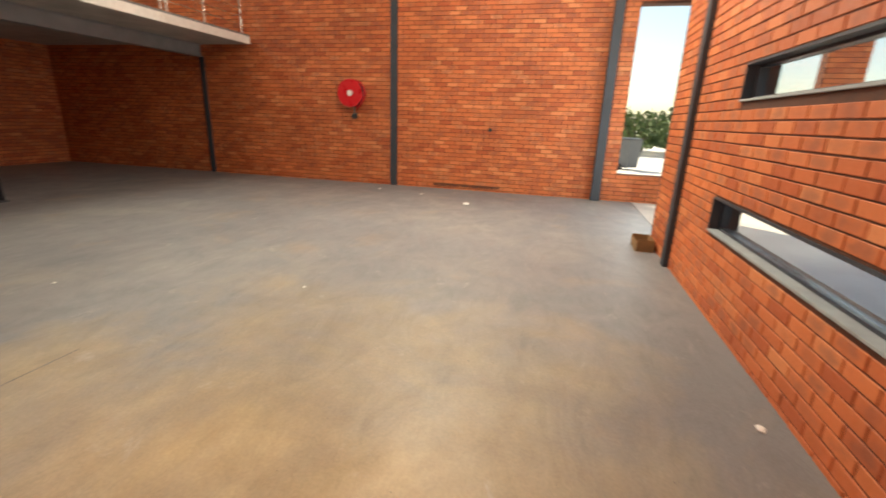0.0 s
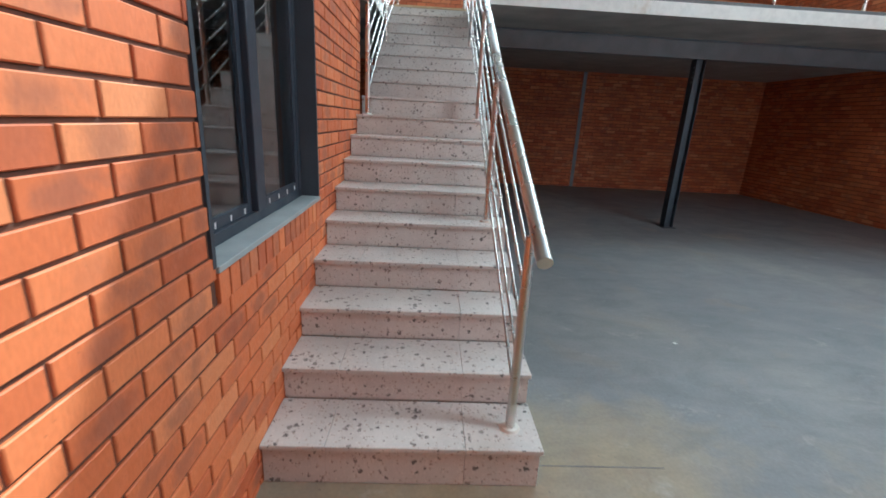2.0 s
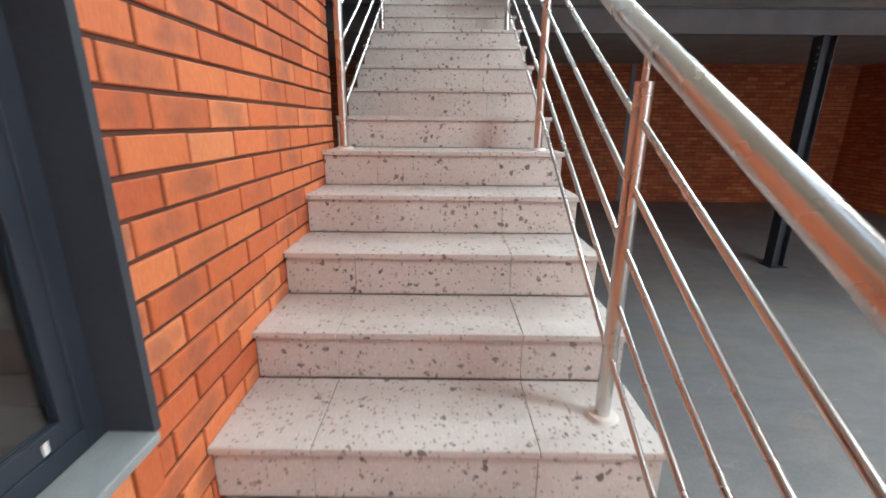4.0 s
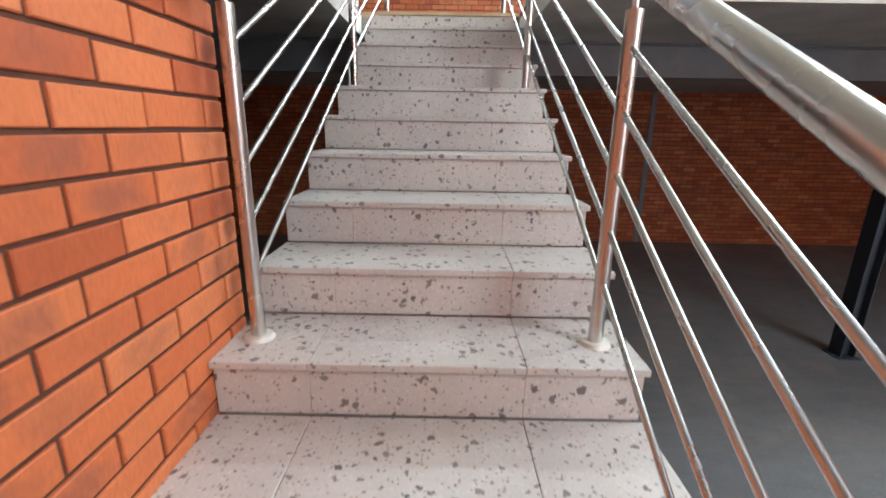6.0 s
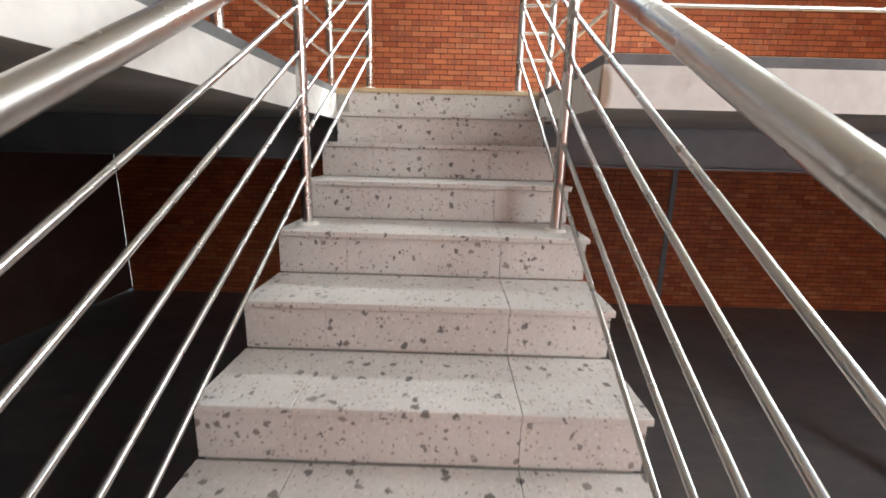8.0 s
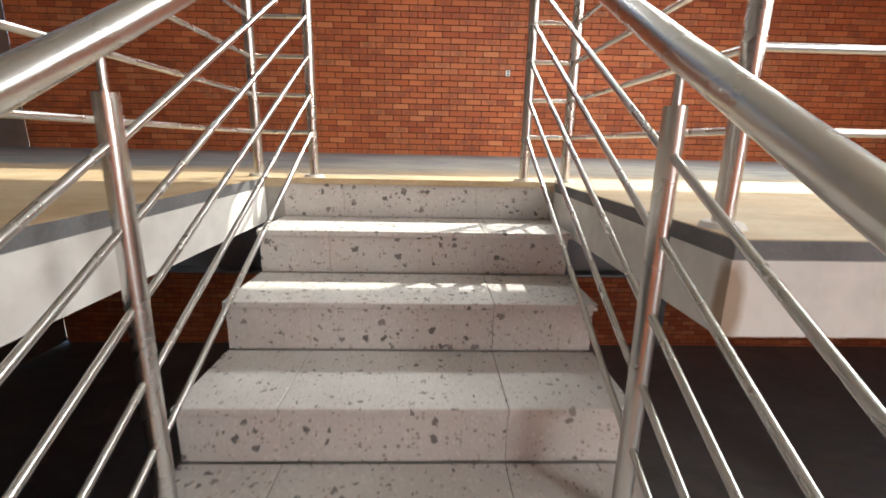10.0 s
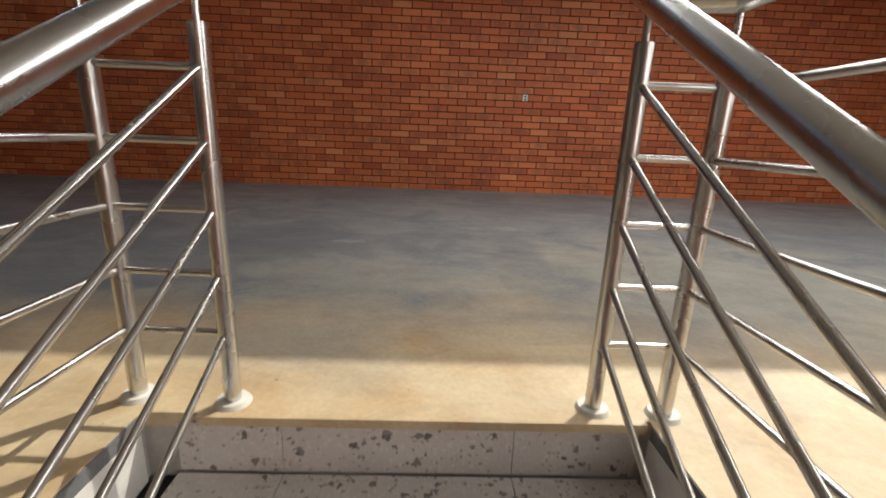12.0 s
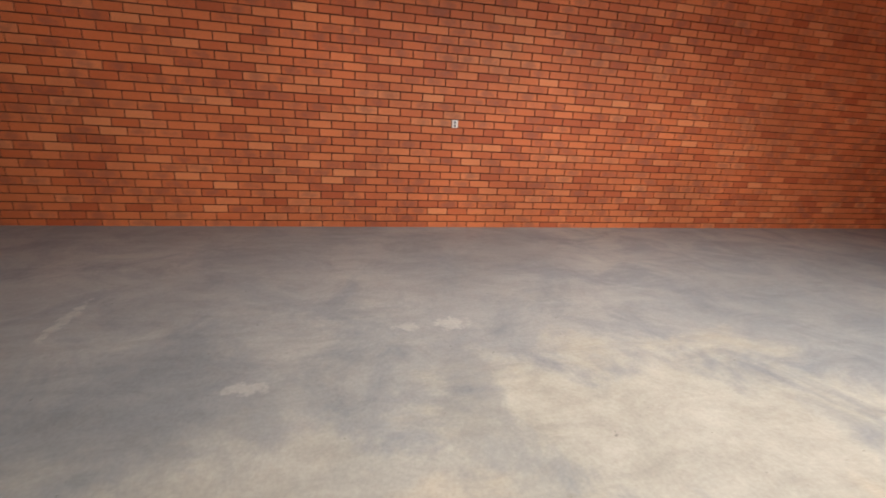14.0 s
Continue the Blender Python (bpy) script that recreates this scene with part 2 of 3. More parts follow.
# Unlit far wall and small room: their dimness is put into this colour.
DIM = plain("shaded_plaster", (0.14, 0.10, 0.085), 0.9, 0, 0.2, 3)
PLASTER = plain("pale_plaster", (0.62, 0.56, 0.50), 0.85, 0, 0.1, 3)
TILEROOF = plain("grey_roof_tiles", (0.20, 0.23, 0.27), 0.7, 0, 0.2, 3)
BIN = plain("dark_grey_plastic", (0.13, 0.14, 0.15), 0.5, 0, 0.1, 6)
BARK = plain("bark", (0.12, 0.085, 0.06), 0.9, 0, 0.3, 9)


def glass_material():
    m = Mat("window_glass")
    m.b.inputs["Transmission Weight"].default_value = 1.0
    m.b.inputs["IOR"].default_value = 1.5
    return m.done((0.93, 0.96, 0.97), 0.0)


GLASS = glass_material()


# ---- building blocks ----
def box(bm, lo, hi, bevel=0.0):
    lo, hi = Vector(lo), Vector(hi)
    got = bmesh.ops.create_cube(bm, size=1.0, matrix=Matrix.LocRotScale((lo + hi) / 2, None, hi - lo))
    if bevel:
        edges = list({e for v in got["verts"] for e in v.link_edges})
        bmesh.ops.bevel(bm, geom=edges, offset=bevel, segments=2, affect="EDGES", profile=0.5)


def tube(bm, a, b, r, seg=16, r2=None):
    a, b = Vector(a), Vector(b)
    d = b - a
    m = Matrix.Translation((a + b) / 2) @ d.to_track_quat("Z", "Y").to_matrix().to_4x4()
    bmesh.ops.create_cone(bm, cap_ends=True, segments=seg, radius1=r, radius2=r if r2 is None else r2, depth=d.length, matrix=m)


def ball(bm, c, r, flat=1.0):
    bmesh.ops.create_uvsphere(bm, u_segments=14, v_segments=8, radius=r, matrix=Matrix.LocRotScale(c, None, (1, 1, flat)))


def part(name, bm, material, parent=None, label="", smooth=False):
    me = bpy.data.meshes.new(name)
    bm.normal_update()
    bm.to_mesh(me)
    bm.free()
    me.materials.append(material)
    if smooth:
        me.shade_smooth()
        me.set_sharp_from_angle(angle=radians(40))
    ob = new(name, me)
    if parent is not None:
        ob.parent = parent
    if label:
        tagged(ob, label)
    return ob


def boxes(name, list_of, material, parent=None, label="", bevel=0.0):
    bm = bmesh.new()
    for lo, hi in list_of:
        box(bm, lo, hi, bevel)
    return part(name, bm, material, parent, label)


def thing(name, label, category, at=(0, 0, 0), group=""):
    e = new(name)
    e.empty_display_size = 0.1
    e.location = at
    return tagged(e, label, category, group)


def structure(ob, label, category):
    return tagged(ob, label, category, kind="structure")


# ---- brick walls: a mortar core with holes, and bricks standing proud of it ----
COURSE, LENGTH, JOINT = 0.0823, 0.236, 0.011
brick_jobs = []


def wall(name, label, origin, turn, length, height, thick, holes=(), near=None, z0=-0.03):
    """A wall whose face runs from origin along its own x; its outward normal is its own -y. near: (u0, u1, z0, z1) of the bricks that are single parts."""
    m = pose(*origin, 0, 0, turn)
    us = sorted({0.0, length, *(h[0] for h in holes), *(h[1] for h in holes)})
    zs = sorted({z0, height, *(h[2] for h in holes), *(h[3] for h in holes)})
    bm = bmesh.new()
    for a, b in zip(us, us[1:]):
        run = None
        for c, d in zip(zs, zs[1:]):
            mid = ((a + b) / 2, (c + d) / 2)
            if any(h[0] < mid[0] < h[1] and h[2] < mid[1] < h[3] for h in holes):
                if run:
                    box(bm, (a, 0.008, run[0]), (b, thick, run[1]))
                run = None
            else:
                run = (run[0], d) if run else (c, d)
        if run:
            box(bm, (a, 0.008, run[0]), (b, thick, run[1]))
    ob = part(name, bm, MORTAR)
    ob.matrix_world = m
    structure(ob, label, "wall")
    brick_jobs.append((ob, length, height, holes, near, z0))
    return ob


def local_face(me, coords):
    """Stores each brick's own face coordinates, -0.5 to 0.5, for the kiln marks."""
    a = me.attributes.new("brick_face", "FLOAT_VECTOR", "POINT")
    a.data.foreach_set("vector", [q for c in coords for q in c])


def lay_bricks():
    shared = {}

    def shape(w, h, proud=0.008, bev=0.003):
        x, z = w / 2, h / 2
        v = [(-x, 0.01, -z), (x, 0.01, -z), (x, 0.01, z), (-x, 0.01, z),
             (-x, bev, -z), (x, bev, -z), (x, bev, z), (-x, bev, z),
             (-x + bev, 0, -z + bev), (x - bev, 0, -z + bev), (x - bev, 0, z - bev), (-x + bev, 0, z - bev)]
        f = [(8, 9, 10, 11)]
        for a, b in ((0, 4), (4, 8)):
            for i in range(4):
                j = (i + 1) % 4
                f.append((a + i, a + j, b + j, b + i))
        return v, f

    rng = random.Random(5)
    for ob, length, height, holes, near, z0 in brick_jobs:
        verts, faces, local, singles = [], [], [], 0
        base = max(z0, 0.0)
        for k in range(-1 if z0 < 0 else 0, int((height - base) / COURSE)):
            z = base + (k + 0.5) * COURSE
            u = -LENGTH * (0.5 if k % 2 else 0.0) + rng.uniform(-0.006, 0.006)
            while u < length:
                spans = [(max(u, 0.0), min(u + LENGTH - JOINT, length))]
                for h in holes:
                    if h[2] < z + 0.03 and h[3] > z - 0.03:
                        cut = []
                        for a, b in spans:
                            cut += [(a, min(b, h[0])), (max(a, h[1]), b)]
                        spans = [(a, b) for a, b in cut if b > a]
                for a, b in spans:
                    if b - a < 0.03:
                        continue
                    w = round(b - a, 3)
                    c = ((a + b) / 2, rng.uniform(-0.0015, 0.0015), z + rng.uniform(-0.0012, 0.0012))
                    if near and near[0] < c[0] < near[1] and near[2] < z < near[3] and singles < 300:
                        singles += 1
                        if w not in shared:
                            me = bpy.data.meshes.new("brick")
                            v, f = shape(w, COURSE - JOINT)
                            me.from_pydata(v, [], f)
                            me.materials.append(BRICK)
                            local_face(me, [(x / w, y, z / COURSE) for x, y, z in shape(w, COURSE - JOINT)[0]])
                            shared[w] = me
                        p = new("brick", shared[w])
                        p.parent = ob
                        p.location = c
                    else:
                        v, f = shape(w, COURSE - JOINT)
                        n = len(verts)
                        local += [(x / w, y, q / COURSE) for x, y, q in v]
                        verts += [(x + c[0], y + c[1], q + c[2]) for x, y, q in v]
                        faces += [tuple(i + n for i in q) for q in f]
                u += LENGTH
        me = bpy.data.meshes.new("brickwork")
        me.from_pydata(verts, [], faces)
        me.materials.append(BRICK)
        local_face(me, local)
        rest = new("brickwork", me)
        rest.parent = ob
        tagged(rest, "rest of the orange face bricks", kind="stuff")


# ---- the shell ----
floor = boxes("floor", [((XL - 0.1, YF - 0.25, -0.2), (XR + 0.2, YB + 0.2, FL))], CONCRETE)
structure(floor, "smooth grey and tan power-floated concrete floor", "floor")

WIN = (-0.21, 1.12, 1.03, 2.3)       # side window: y0, y1, z0, z1
wall("wall_office", "orange face-brick wall beside the stairs", (0, YF, 0), 90, 2.8 - YF, SLAB, 0.22,
     [(WIN[0] - YF, WIN[1] - YF, WIN[2] - 0.1, WIN[3])], (4.9, 6.76, 0.55, 2.5))
wall("wall_back", "tall orange-red face-brick back wall", (XL, YB, 0), 0, XR - XL + 0.1, ROOF, 0.22, [], (5.4, 8.3, 3.3, 4.6))
wall("wall_side", "tall orange face-brick side wall with steel strips", (XR, YB, 0), -90, YB - (-3.45), ROOF, 0.22, [], (6.9, 11.0, 1.2, 2.6))
SLITS = [(1.5, 3.92, 1.63, 1.88), (1.5, 4.02, 0.62, 0.88)]
PIER = 5.98
wall("wall_front", "orange face-brick front wall with two slit windows", (PIER, YF, 0), 180, PIER - 0.0, ROOF, 0.22,
     [(PIER - s[1], PIER - s[0], s[2], s[3]) for s in SLITS], (1.0, 4.2, 0.0, 1.9))
wall("wall_lintel", "face-brick wall above the doorway", (XR, YF, 0), 180, XR - PIER, ROOF, 0.22, [], None, 3.75)
wall("wall_porch", "low face-brick porch wall with a tall opening", (XR, -3.45, 0), -90, 4.0, 3.75, 0.22, [(0.36, 3.4, 0.5, 3.5)])
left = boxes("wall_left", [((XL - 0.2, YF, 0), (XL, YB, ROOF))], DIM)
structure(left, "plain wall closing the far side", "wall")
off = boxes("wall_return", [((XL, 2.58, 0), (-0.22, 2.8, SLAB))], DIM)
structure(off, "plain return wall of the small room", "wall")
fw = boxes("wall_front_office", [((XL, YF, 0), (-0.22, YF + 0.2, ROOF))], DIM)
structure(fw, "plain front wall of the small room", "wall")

# Roof out of view; gaps placed to cast the sun band and wall patch.
roof = boxes("ceiling", [((XL - 0.2, YF - 0.3, ROOF), (XR + 0.25, 0.5, ROOF + 0.08)), ((XL - 0.2, 2.9, ROOF), (XR + 0.25, SKY_A, ROOF + 0.08)),
                         ((XL - 0.2, 0.5, ROOF), (2.75, 2.9, ROOF + 0.08)), ((4.15, 0.5, ROOF), (XR + 0.25, 2.9, ROOF + 0.08)), ((XL - 0.2, SKY_B, ROOF), (XR + 0.25, YB + 0.25, ROOF + 0.08)),
                         ], ROOFING)
structure(roof, "unseen metal sheet roof with gaps placed to shape the sunlight", "ceiling")


# ---- mezzanine slab with a notch for the stairs ----
slab_areas = [((XL, YF + 0.2), (NL, YB + 0.05)), ((NL, COUNT * STEP - STEP + 0.02), (NR, YB + 0.05)), ((NR, SF), (XR + 0.05, YB + 0.05))]
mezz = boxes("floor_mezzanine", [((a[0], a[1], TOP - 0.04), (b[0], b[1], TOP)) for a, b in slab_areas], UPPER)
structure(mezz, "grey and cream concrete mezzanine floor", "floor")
slab = boxes("mezzanine_slab", [((a[0], a[1], SLAB), (b[0], b[1], TOP - 0.04)) for a, b in slab_areas], RAW)
structure(slab, "raw concrete underside of the mezzanine", "ceiling")
E_ = 0.006
edge = boxes("slab_edge", [((NR - E_, SF - E_, SLAB - 0.003), (XR - 0.01, SF, TOP - 0.04)), ((NR - E_, SF, SLAB - 0.003), (NR, 5.44, TOP - 0.04)),
                           ((NL, 2.81, SLAB - 0.003), (NL + E_, 5.44, TOP - 0.04))], WHITE)
structure(edge, "white painted edge of the mezzanine slab", "trim")
strip = boxes("slab_top_strip", [((NR - 0.003, SF - 0.004, TOP - 0.04), (XR - 0.01, SF, TOP - 0.002)), ((NR - 0.004, SF, TOP - 0.04), (NR, 5.44, TOP - 0.002)),
                                 ((NL, 2.81, TOP - 0.04), (NL + 0.004, 5.44, TOP - 0.002))], SCREED)
structure(strip, "dark grey screed line along the slab edge", "trim")


# ---- stairs ----
def staircase():
    st = thing("staircase", "straight flight of pinkish-grey terrazzo-tiled stairs with dark chips", "stairs")
    bm = bmesh.new()
    prof = [(0.03, FL)]
    for k in range(1, COUNT):
        prof += [(0.03 + (k - 1) * STEP, k * RISE - 0.022), (0.03 + k * STEP, k * RISE - 0.022)]
    prof += [(0.03 + (COUNT - 1) * STEP, SLAB), (0.03 + (COUNT - 1) * STEP, SLAB - 0.24), (0.6, FL)]
    lft = [bm.verts.new((0.012, y, z)) for y, z in prof]
    rgt = [bm.verts.new((WIDE - 0.022, y, z)) for y, z in prof]
    bm.faces.new(lft), bm.faces.new(rgt[::-1])
    for i in range(len(prof)):
        j = (i + 1) % len(prof)
        bm.faces.new((lft[j], lft[i], rgt[i], rgt[j]))
    part("concrete_flight", bm, RAW, st, "raw concrete flight under the tiles")
    cuts = [(0.0, 0.2695), (0.2705, 0.8695), (0.8705, WIDE)]
    meshes = {}
    for i, (a, b) in enumerate(cuts):
        for kind in ("tread", "riser"):
            bm = bmesh.new()
            if kind == "tread":
                box(bm, (a, 0.0, -0.022), (b, STEP + 0.008, 0.0), 0.003)
            else:
                e = 0.01 if i == 2 else 0.0
                box(bm, (a + (0.004 if i == 0 else 0), 0.014, 0.002), (b - e, 0.028, RISE - 0.0235), 0.0015)
            me = bpy.data.meshes.new(kind + "_tile")
            bm.to_mesh(me), bm.free()
            me.materials.append(TERRAZZO)
            meshes[kind, i] = me
    for k in range(1, COUNT + 1):
        for i in range(3):
            if k < COUNT:
                t = new("tread_tile", meshes["tread", i])
                t.parent, t.location = st, (0, (k - 1) * STEP, k * RISE)
            r = new("riser_tile", meshes["riser", i])
            r.parent, r.location = st, (0, (k - 1) * STEP, (k - 1) * RISE)
            if k == 1:
                r.location.z, r.scale.z = FL, (RISE - FL) / RISE
    return st


staircase()
nosing = boxes("landing_nosing", [((0.065, 5.44, TOP - 0.022), (WIDE, 5.46, TOP + 0.003))], UPPER)
structure(nosing, "concrete landing edge above the last riser", "trim")

# ---- stainless railings ----
BARS = (0.198, 0.355, 0.513, 0.671, 0.828)
POST, RAILR, BAR, HEIGHT, RAILZ = 0.0215, 0.03, 0.0085, 0.916, 1.008


def sweep(bm, pts, r, seg):
    """One tube along pts, mitred at its corners and closed at both ends."""
    rings = []
    for i, p in enumerate(pts):
        a = (p - pts[i - 1]).normalized() if i else (pts[1] - p).normalized()
        b = (pts[i + 1] - p).normalized() if i + 1 < len(pts) else a
        t = (a + b).normalized()
        side = a.cross(Vector((0, 0, 1))).normalized()
        if rings and side.dot(last) < -0.5:
            side = -side
        last = side
        rise = side.cross(a)
        ring = []
        for k in range(seg):
            w = 2 * math.pi * k / seg
            q = side * math.cos(w) * r + rise * math.sin(w) * r
            q = q - a * (q.dot(t) / a.dot(t))
            ring.append(bm.verts.new(p + q))
        if rings:
            for k in range(seg):
                j = (k + 1) % seg
                best = (rings[-1][k], rings[-1][j], ring[j], ring[k])
                bm.faces.new(best)
        if 0 < i < len(pts) - 1:
            s2 = b.cross(Vector((0, 0, 1))).normalized()
            r2 = s2.cross(b)
            ring = []
            for k in range(seg):
                w = 2 * math.pi * k / seg
                q = s2 * math.cos(w) * r + r2 * math.sin(w) * r
                q = q - b * (q.dot(t) / b.dot(t))
                ring.append(bm.verts.new(p + q))
            last = s2
        rings.append(ring)
    bm.faces.new(rings[0][::-1]), bm.faces.new(rings[-1])
    bmesh.ops.remove_doubles(bm, verts=bm.verts, dist=0.0005)
    bmesh.ops.recalc_face_normals(bm, faces=bm.faces)


def railing(label, posts, rails, extra=0.0, group="stair railings"):
    """posts: feet in order; rails: handrail corners in order."""
    top = thing("railing", label, "railing", posts[0], group)
    o = Vector(posts[0])
    for p in posts:
        p = Vector(p) - o
        bm = bmesh.new()
        tube(bm, p, p + Vector((0, 0, HEIGHT)), POST, 20)
        post = part("post", bm, STEEL, top, smooth=True)
        bm = bmesh.new()
        tube(bm, p, p + Vector((0, 0, 0.012)), 0.047, 24, 0.040)
        part("base_flange", bm, FLANGE, post, "dull white base flange", True)
        bm = bmesh.new()
        tube(bm, p + Vector((0, 0, HEIGHT - 0.01)), p + Vector((0, 0, RAILZ - 0.01)), 0.008, 10)
        part("pin", bm, STEEL, post, smooth=True)
    for a, b in zip(posts, posts[1:]):
        a, b = Vector(a) - o, Vector(b) - o
        d = (b - a).normalized()
        d.z = 0
        for h in BARS:
            q = Vector((0, 0, h))
            bm = bmesh.new()
            tube(bm, a + q + d * 0.01, b + q - d * 0.01, BAR, 12)
            part("bar", bm, STEEL, top, smooth=True)
    bm = bmesh.new()
    sweep(bm, [Vector(a) - o for a in rails], RAILR, 24)
    part("handrail", bm, STEEL, top, "brushed round handrail", True)
    return top


def foot(k, x):
    return (x, (k - 1) * STEP + (0.15 if k < 18 else 0.07), k * RISE)


def up(p, dy=0.0):
    return (p[0], p[1] + dy, p[2] + RAILZ + dy * RISE / STEP)


RX, LX = 1.09, 0.128
right = [foot(k, x) for k, x in ((1, 1.085), (5, 1.08), (9, 1.102), (14, 1.108), (18, RX))]
lefts = [foot(k, x) for k, x in ((9, 0.08), (14, 0.078), (18, LX))]
railing("brushed stainless stair railing with five sloping bars", right, [up(right[0], -0.24)] + [up(p) for p in right[1:-1]] + [up(right[-1], 0.03)])
railing("shorter brushed stainless stair railing with five sloping bars", lefts, [up(lefts[0], -0.13), up(lefts[1]), up(lefts[-1], 0.03)])
EX, EY = 1.275, 4.37
front = [(EX, 5.49, TOP), (EX, EY, TOP)] + [(x, EY, TOP) for x in (2.45, 3.63, 4.84, 6.0, 7.08, 7.2, 8.1, 9.18)]
railing("brushed stainless guard rail along the mezzanine edge", front, [up((RX, 5.51, TOP))] + [up(p) for p in front], group="mezzanine railings")
lside = [(-0.128, 5.53, TOP), (-0.128, 4.1, TOP), (-0.128, 2.9, TOP), (-0.128, 1.6, TOP)]
railing("brushed stainless guard rail along the slab beside the stairs", lside, [up((LX + 0.02, 5.53, TOP))] + [up(p) for p in lside], group="mezzanine railings")
for a, b in (((RX, 5.5), (EX, 5.495)), ((LX, 5.515), (-0.128, 5.525))):
    link = thing("railing_return", "short run of steel bars joining two rail posts", "railing", (*a, TOP), "mezzanine railings")
    for h in BARS:
        bm = bmesh.new()
        tube(bm, (0, 0, h), (b[0] - a[0], b[1] - a[1], h), BAR, 12)
        part("bar", bm, STEEL, link, smooth=True)


# ---- steel frame ----
def h_profile(bm, a, b, w, d, web=0.008, fl=0.011, side=(1, 0, 0)):
    """An H section from a to b; flanges lie across side."""
    a, b = Vector(a), Vector(b)
    ax = (b - a).normalized()
    s = Vector(side)
    n = ax.cross(s)
    L = (b - a).length
    rot = Matrix((s, n, ax)).transposed().to_4x4()
    m = Matrix.Translation(a) @ rot
    for lo, hi in (((-web / 2, -d / 2, 0), (web / 2, d / 2, L)), ((-w / 2, -d / 2, 0), (w / 2, -d / 2 + fl, L)), ((-w / 2, d / 2 - fl, 0), (w / 2, d / 2, L))):
        n0 = len(bm.verts)
        box(bm, lo, hi, 0.002)
        bm.verts.ensure_lookup_table()
        bmesh.ops.transform(bm, matrix=m, verts=bm.verts[n0:])


CX, CY = 4.74, 5.57
BEAMZ = 2.6
col = thing("steel_column", "dark blue-grey H-section steel column under the mezzanine beam", "column", (CX, CY, FL))
bm = bmesh.new()
h_profile(bm, (0, 0, 0.012), (0, 0, BEAMZ - FL), 0.15, 0.15, side=(0, 1, 0))
part("shaft", bm, DARKSTEEL, col)
boxes("base_plate", [((-0.11, -0.11, 0), (0.11, 0.11, 0.012))], DARKSTEEL, col)
for sx in (-1, 1):
    for z in (2.3, 2.37, 2.44, 2.51):
        bm = bmesh.new()
        tube(bm, (sx * 0.075, -0.04, z), (sx * 0.084, -0.04, z), 0.012, 6)
        part("bolt", bm, GREYSTEEL, col)
bm = bmesh.new()
h_profile(bm, (XL + 0.02, CY, (BEAMZ + SLAB) / 2), (XR - 0.02, CY, (BEAMZ + SLAB) / 2), 0.15, SLAB - BEAMZ - 0.004, side=(0, 1, 0))
beam = part("steel_beam", bm, GREYSTEEL)
tagged(beam, "grey painted steel I-beam carrying the mezzanine", "beam")


def wall_post(at, size, z1, label, mat=DARKSTEEL):
    bm = bmesh.new()
    x, y = at
    box(bm, (x - size[0] / 2, y - size[1] / 2, FL), (x + size[0] / 2, y + size[1] / 2, z1), 0.004)
    ob = part("wall_column", bm, mat)
    return tagged(ob, label, "column")


wall_post((XR - 0.015, 5.57), (0.03, 0.12), BEAMZ, "dark steel column let into the side wall")
wall_post((XR - 0.015, 0.84), (0.03, 0.15), ROOF, "dark steel column let into the side wall")
wall_post((4.55, YB - 0.012), (0.09, 0.024), SLAB, "grey steel column let into the back wall", GREYSTEEL)
jamb = boxes("doorway_jamb", [((XR - 0.16, -3.53, FL), (XR - 0.004, -3.36, 3.75))], DARKSTEEL, None, "", 0.004)
tagged(jamb, "dark steel post at the doorway corner", "column")
wall_post((5.04, YF + 0.02), (0.13, 0.07), 3.75, "dark steel strip on the front wall")
wall_post((PIER + 0.015, YF - 0.11), (0.03, 0.22), 3.75, "dark steel frame edge of the doorway")


